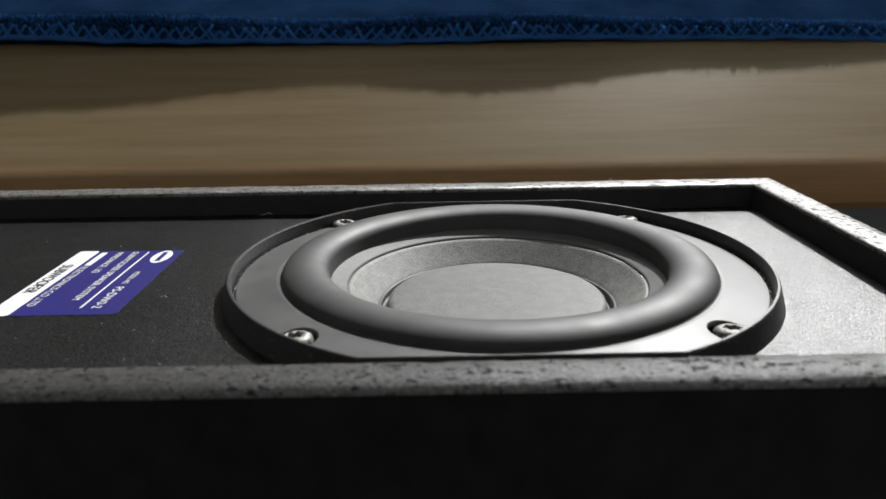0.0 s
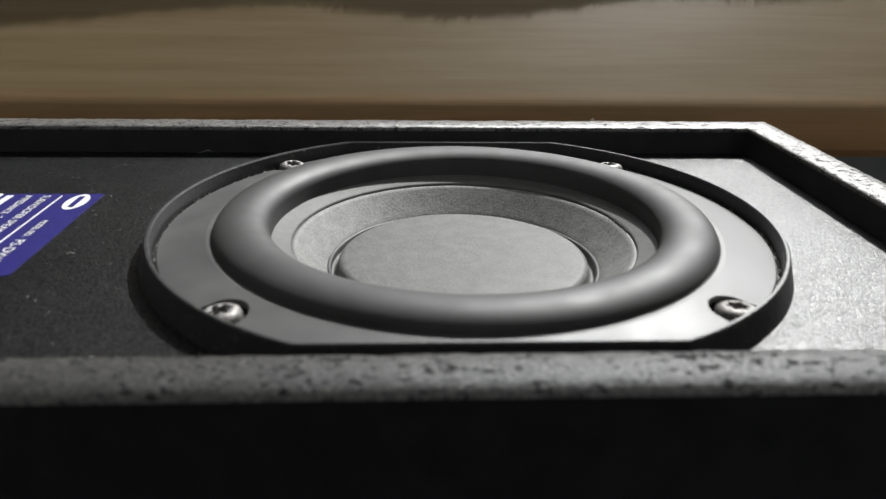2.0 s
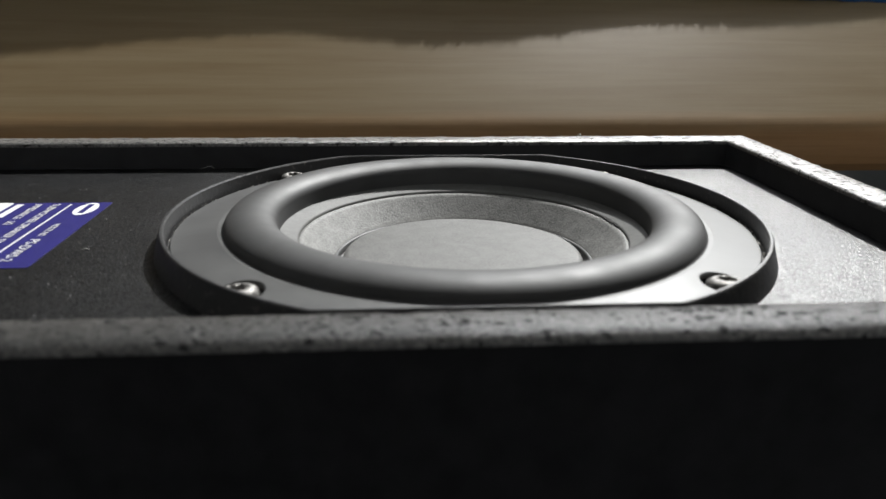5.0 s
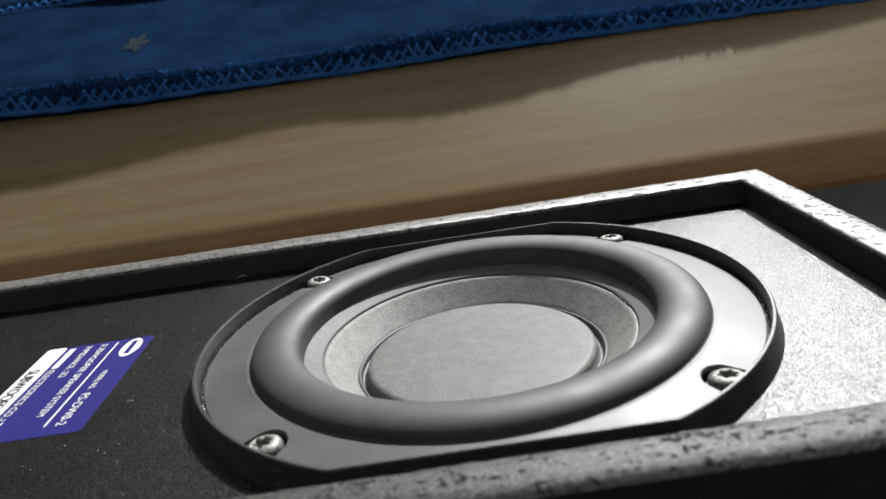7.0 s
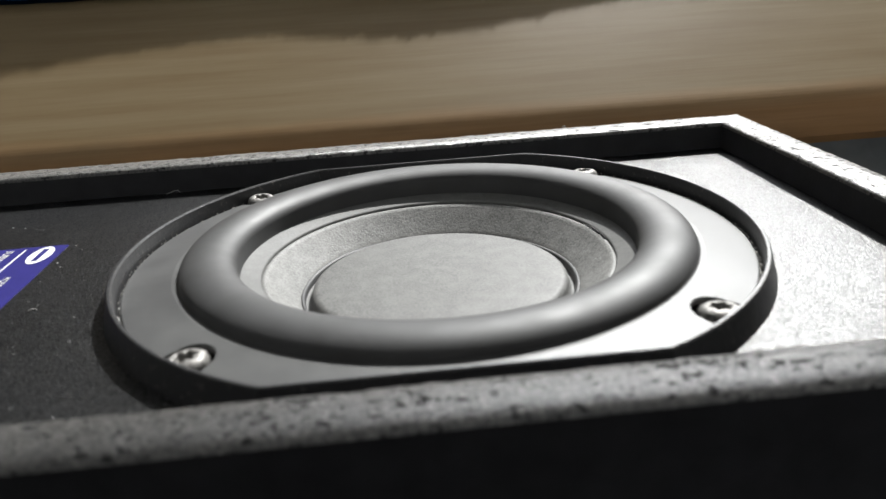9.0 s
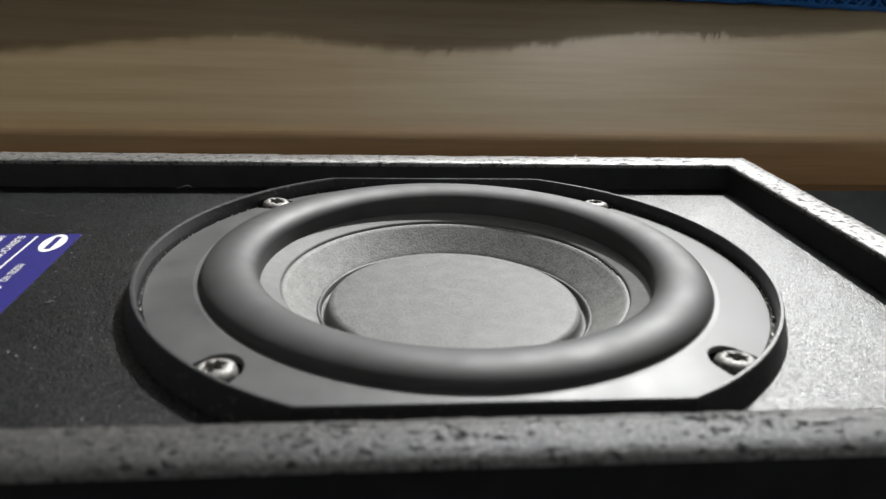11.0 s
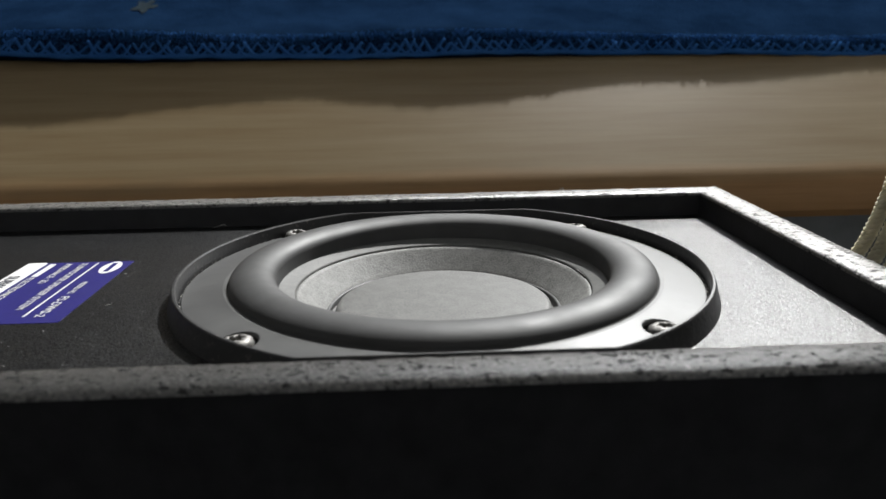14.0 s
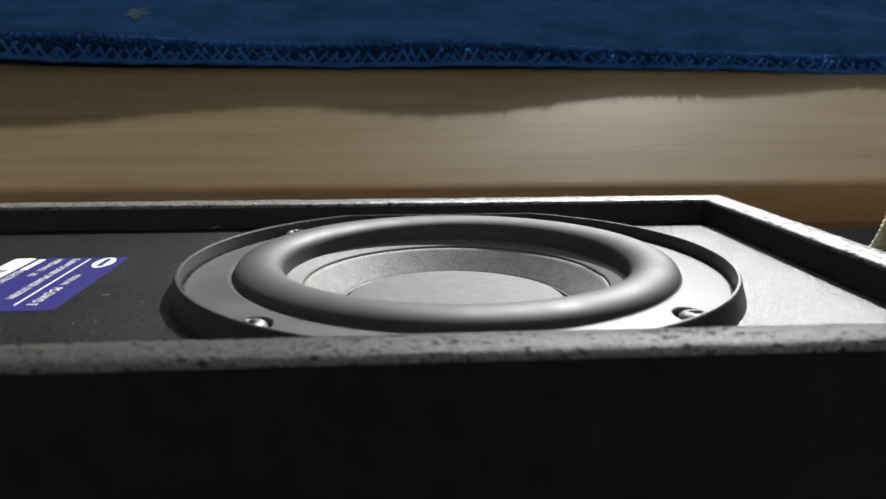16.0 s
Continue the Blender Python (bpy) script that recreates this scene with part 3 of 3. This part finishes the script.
def screw_mesh():
    """Pan head with a six-lobed socket."""
    steps = 72

    def lobes(r):
        return [r * (1 + 0.2 * math.cos(6 * 2 * math.pi * k / steps)) for k in range(steps)]

    loops = [([0.0040] * steps, -0.0034), ([0.0044] * steps, -0.0026), ([0.0044] * steps, -0.0014), ([0.0041] * steps, -0.0006), ([0.0034] * steps, -0.0001), ([0.0028] * steps, 0.0001), (lobes(0.0021), 0.0001), (lobes(0.0019), -0.0003), (lobes(0.0018), -0.0027), ([0.0003] * steps, -0.0028)]
    return loft([[(r * math.cos(2 * math.pi * k / steps), r * math.sin(2 * math.pi * k / steps), z) for k, r in enumerate(rs)] for rs, z in loops])


first = None
for k, (sx, sy) in enumerate(((-1, -1), (1, -1), (-1, 1), (1, 1))):
    if first is None:
        first = ob = part("screw", screw_mesh(), STEEL, frame_ob, "scuffed zinc socket screw", True)
    else:
        ob = new("screw", first.data)
        ob.parent = frame_ob
        tagged(ob, "scuffed zinc socket screw")
    ob.matrix_local = pose(sx * SCREW, sy * SCREW, LIFT + 0.0002, 3 * sy, 4 * sx, 20 + 37 * k)

# ---- printed sticker ----
LX0, LX1, LY0, LY1 = -0.1418, -0.1058, -0.0276, 0.0318
LZ = LIFT + BAFFLE_Z


def card(x0, x1, y0, y1, z, r=0.0, h=0.0001):
    bm = bmesh.new()
    pts = []
    if r:
        for cx, cy, a0 in ((x1 - r, y1 - r, 0), (x0 + r, y1 - r, 90), (x0 + r, y0 + r, 180), (x1 - r, y0 + r, 270)):
            for k in range(6):
                a = radians(a0 + 18 * k)
                pts.append((cx + r * math.cos(a), cy + r * math.sin(a)))
    else:
        pts = [(x0, y0), (x1, y0), (x1, y1), (x0, y1)]
    low, high = [bm.verts.new((*p, z)) for p in pts], [bm.verts.new((*p, z + h)) for p in pts]
    bm.faces.new(high)
    for k in range(len(pts)):
        n = (k + 1) % len(pts)
        bm.faces.new((low[k], low[n], high[n], high[k]))
    return bm


sticker = part("sticker", card(LX0 + 0.0002, LX1, LY0, LY1, LZ, 0.001), LABEL_BLUE, sub, "blue and white printed type label")
BAND = -0.1351
part("white_band", card(LX0, BAND, LY0 - 0.0001, LY1 + 0.0001, LZ, 0.0012, 0.00018), LABEL_WHITE, sticker, "white title band")


def lettering(name, text, height, x, y, material, spread=1.0, rise=0.0002):
    """A line of text that reads towards -y, its letters' tops towards +x; x its foot, y its start."""
    data = bpy.data.curves.new(name, "FONT")
    data.body, data.size, data.space_character = text, height / 0.7, spread
    data.extrude = 0.00002
    tmp = new(name, data)
    bpy.context.view_layer.update()
    me = bpy.data.meshes.new_from_object(tmp.evaluated_get(bpy.context.evaluated_depsgraph_get()))
    bpy.data.objects.remove(tmp)
    me.materials.clear()
    me.materials.append(material)
    ob = new(name, me)
    ob.parent = sticker
    ob.matrix_local = pose(x, y, LZ + rise, 0, 0, -90)
    return ob


def fit_text(ob, length):
    xs = [v.co.x for v in ob.data.vertices]
    k = length / (max(xs) - min(xs))
    for v in ob.data.vertices:
        v.co.x *= k
    return ob


fit_text(lettering("print_line", "MODEL NO.", 0.0018, -0.1140, 0.0085, LABEL_WHITE), 0.0115)
fit_text(lettering("print_line", "PS-DW0-2", 0.0026, -0.1144, -0.0055, LABEL_WHITE), 0.0172)
part("rule", card(-0.1178, -0.1173, -0.0225, 0.0298, LZ + 0.0001, 0, 0.0001), LABEL_WHITE, sticker, "thin white rule")
fit_text(lettering("print_line", "SUBWOOFER SPEAKER SYSTEM", 0.0022, -0.1228, 0.0300, LABEL_WHITE), 0.0460)
fit_text(lettering("print_line", "IMPEDANCE : 3\u03a9", 0.0021, -0.1280, 0.0300, LABEL_WHITE), 0.0215)
part("brand_bar", card(-0.1336, -0.1316, 0.0158, 0.0300, LZ + 0.0001, 0, 0.0001), LABEL_WHITE, sticker, "plain white bar")
fit_text(lettering("print_line", "ELECTRONICS CO.,LTD", 0.0022, -0.1337, 0.0145, LABEL_WHITE), 0.0350)
fit_text(lettering("print_line", "SUBWOOFER", 0.0036, -0.1404, 0.0165, LABEL_DARK, 1.0, 0.00034), 0.0262)
# oval mark
bm = bmesh.new()
low = [bm.verts.new((-0.1112 + 0.0031 * math.cos(a), 0.0242 + 0.0068 * math.sin(a), LZ + 0.0001)) for a in [2 * math.pi * k / 40 for k in range(40)]]
high = [bm.verts.new(v.co + Vector((0, 0, 0.0001))) for v in low]
bm.faces.new(high)
for k in range(40):
    bm.faces.new((low[k], low[(k + 1) % 40], high[(k + 1) % 40], high[k]))
part("oval_mark", bm, LABEL_WHITE, sticker, "white oval maker's mark")
part("mark_bar", card(-0.1120, -0.1104, 0.0195, 0.0290, LZ + 0.0002, 0, 0.00008), LABEL_BLUE, sticker, "plain blue bar")

# ---- cream cord bundle beside the cabinet ----
bundle = thing("cord_bundle", "bundle of cream braided cords standing beside the cabinet", "cord", (0.14, -0.04, GROUND))


def cord(k, count):
    """The line of one twisted cord, leaning on the cabinet and flaring upwards."""
    f = k / (count - 1)
    y0 = -0.0055 - 0.085 * f
    pts = []
    for i in range(170):
        u = i / 169
        z = -0.278 + 0.60 * u
        s = max(z, 0)
        x = 0.1260 + 0.0015 * (k % 3) + 0.0165 * (1 - math.exp(-s / 0.026)) + 0.004 * f * min(1, s / 0.05) + 0.03 * max(s - 0.06, 0)
        y = -0.0055 + (y0 + 0.0055) * (1 - 0.8 * (1 - math.exp(-s / 0.055))) + 0.001 * math.sin(40 * z + 7 * f)
        pts.append(Vector((x, y, z)))
    return pts


count = 13
for k in range(count):
    line = cord(k, count)
    bm = bmesh.new()
    for strand in range(3):
        ph = 2 * math.pi * strand / 3
        pts = []
        for i in range(len(line) * 5 - 4):
            a, u = divmod(i, 5)
            p = line[a].lerp(line[min(a + 1, len(line) - 1)], u / 5)
            w = ph + i * 0.95
            pts.append(p + Vector((0.0011 * math.cos(w), 0.0014 * math.sin(w), 0)) - bundle.location)
        t = tube(pts, 0.0012, 5)
        me = bpy.data.meshes.new("t")
        t.to_mesh(me)
        t.free()
        bm.from_mesh(me)
        bpy.data.meshes.remove(me)
    part("cord", bm, CORD, bundle, "", True)

# ---- dust and lint ----
FLUFF = plain("white_lint", (0.6, 0.6, 0.58), 0.8, 400, 0.2)


def lint(name, points, radius, label):
    """A fine bent fibre."""
    ob = part(name, tube(points, radius, 5), FLUFF, None, "", True)
    return tagged(ob, label, "lint")


Z = BAFFLE_Z + 0.00015
lint("lint_fibre", [(-0.0900, 0.0782, Z), (-0.0885, 0.0786, Z + 0.0003), (-0.0870, 0.0787, Z + 0.0009), (-0.0858, 0.0785, Z + 0.0010), (-0.0848, 0.0780, Z + 0.0002)], 0.00012, "white lint fibre lying on the baffle by the wall")
lint("lint_fibre", [(0.1040, -0.0655, Z), (0.1046, -0.0664, Z + 0.0004), (0.1043, -0.0674, Z + 0.0012), (0.1052, -0.0680, Z + 0.0014), (0.1058, -0.0676, Z + 0.0003)], 0.0003, "white curl of lint in the corner of the baffle")
lint("lint_fibre", [(-0.0980, -0.0150, Z), (-0.0970, -0.0146, Z + 0.0002), (-0.0962, -0.0149, Z)], 0.0001, "short white lint fibre on the black baffle")
lint("lint_fibre", [(0.0530, 0.0868, RIM_Z + 0.0001), (0.0536, 0.0872, RIM_Z + 0.0012), (0.0544, 0.0870, RIM_Z + 0.0016), (0.0550, 0.0874, RIM_Z + 0.0001)], 0.00013, "white lint fibre on the cabinet rim")
# torn paper at the cone's edge
bm = bmesh.new()
rng = random.Random(8)
for k in range(9):
    a = radians(4 + 1.6 * k)
    m = Matrix.Translation((0.0453 * math.cos(a), 0.0453 * math.sin(a), LIFT - 0.0047)) @ Matrix.Rotation(a, 4, "Z")
    bmesh.ops.create_icosphere(bm, subdivisions=1, radius=1, matrix=m @ Matrix.Diagonal((rng.uniform(0.0002, 0.0005), rng.uniform(0.0004, 0.0009), 0.00035, 1)))
part("torn_edge", bm, FRAME, frame_ob, "dark torn bit at the cone's edge", True)
# pale fibres lifted out of the tear
bm = bmesh.new()
for k in range(6):
    a = radians(7 + 2.3 * k)
    m = Matrix.Translation((0.0450 * math.cos(a), 0.0450 * math.sin(a), LIFT - 0.0050)) @ Matrix.Rotation(a + rng.uniform(-0.6, 0.6), 4, "Z")
    bmesh.ops.create_icosphere(bm, subdivisions=1, radius=1, matrix=m @ Matrix.Diagonal((0.00018, rng.uniform(0.0003, 0.0007), 0.00016, 1)))
tagged(part("torn_fibre", bm, FLUFF, frame_ob, "pale lifted paper fibres", True), kind="stuff")
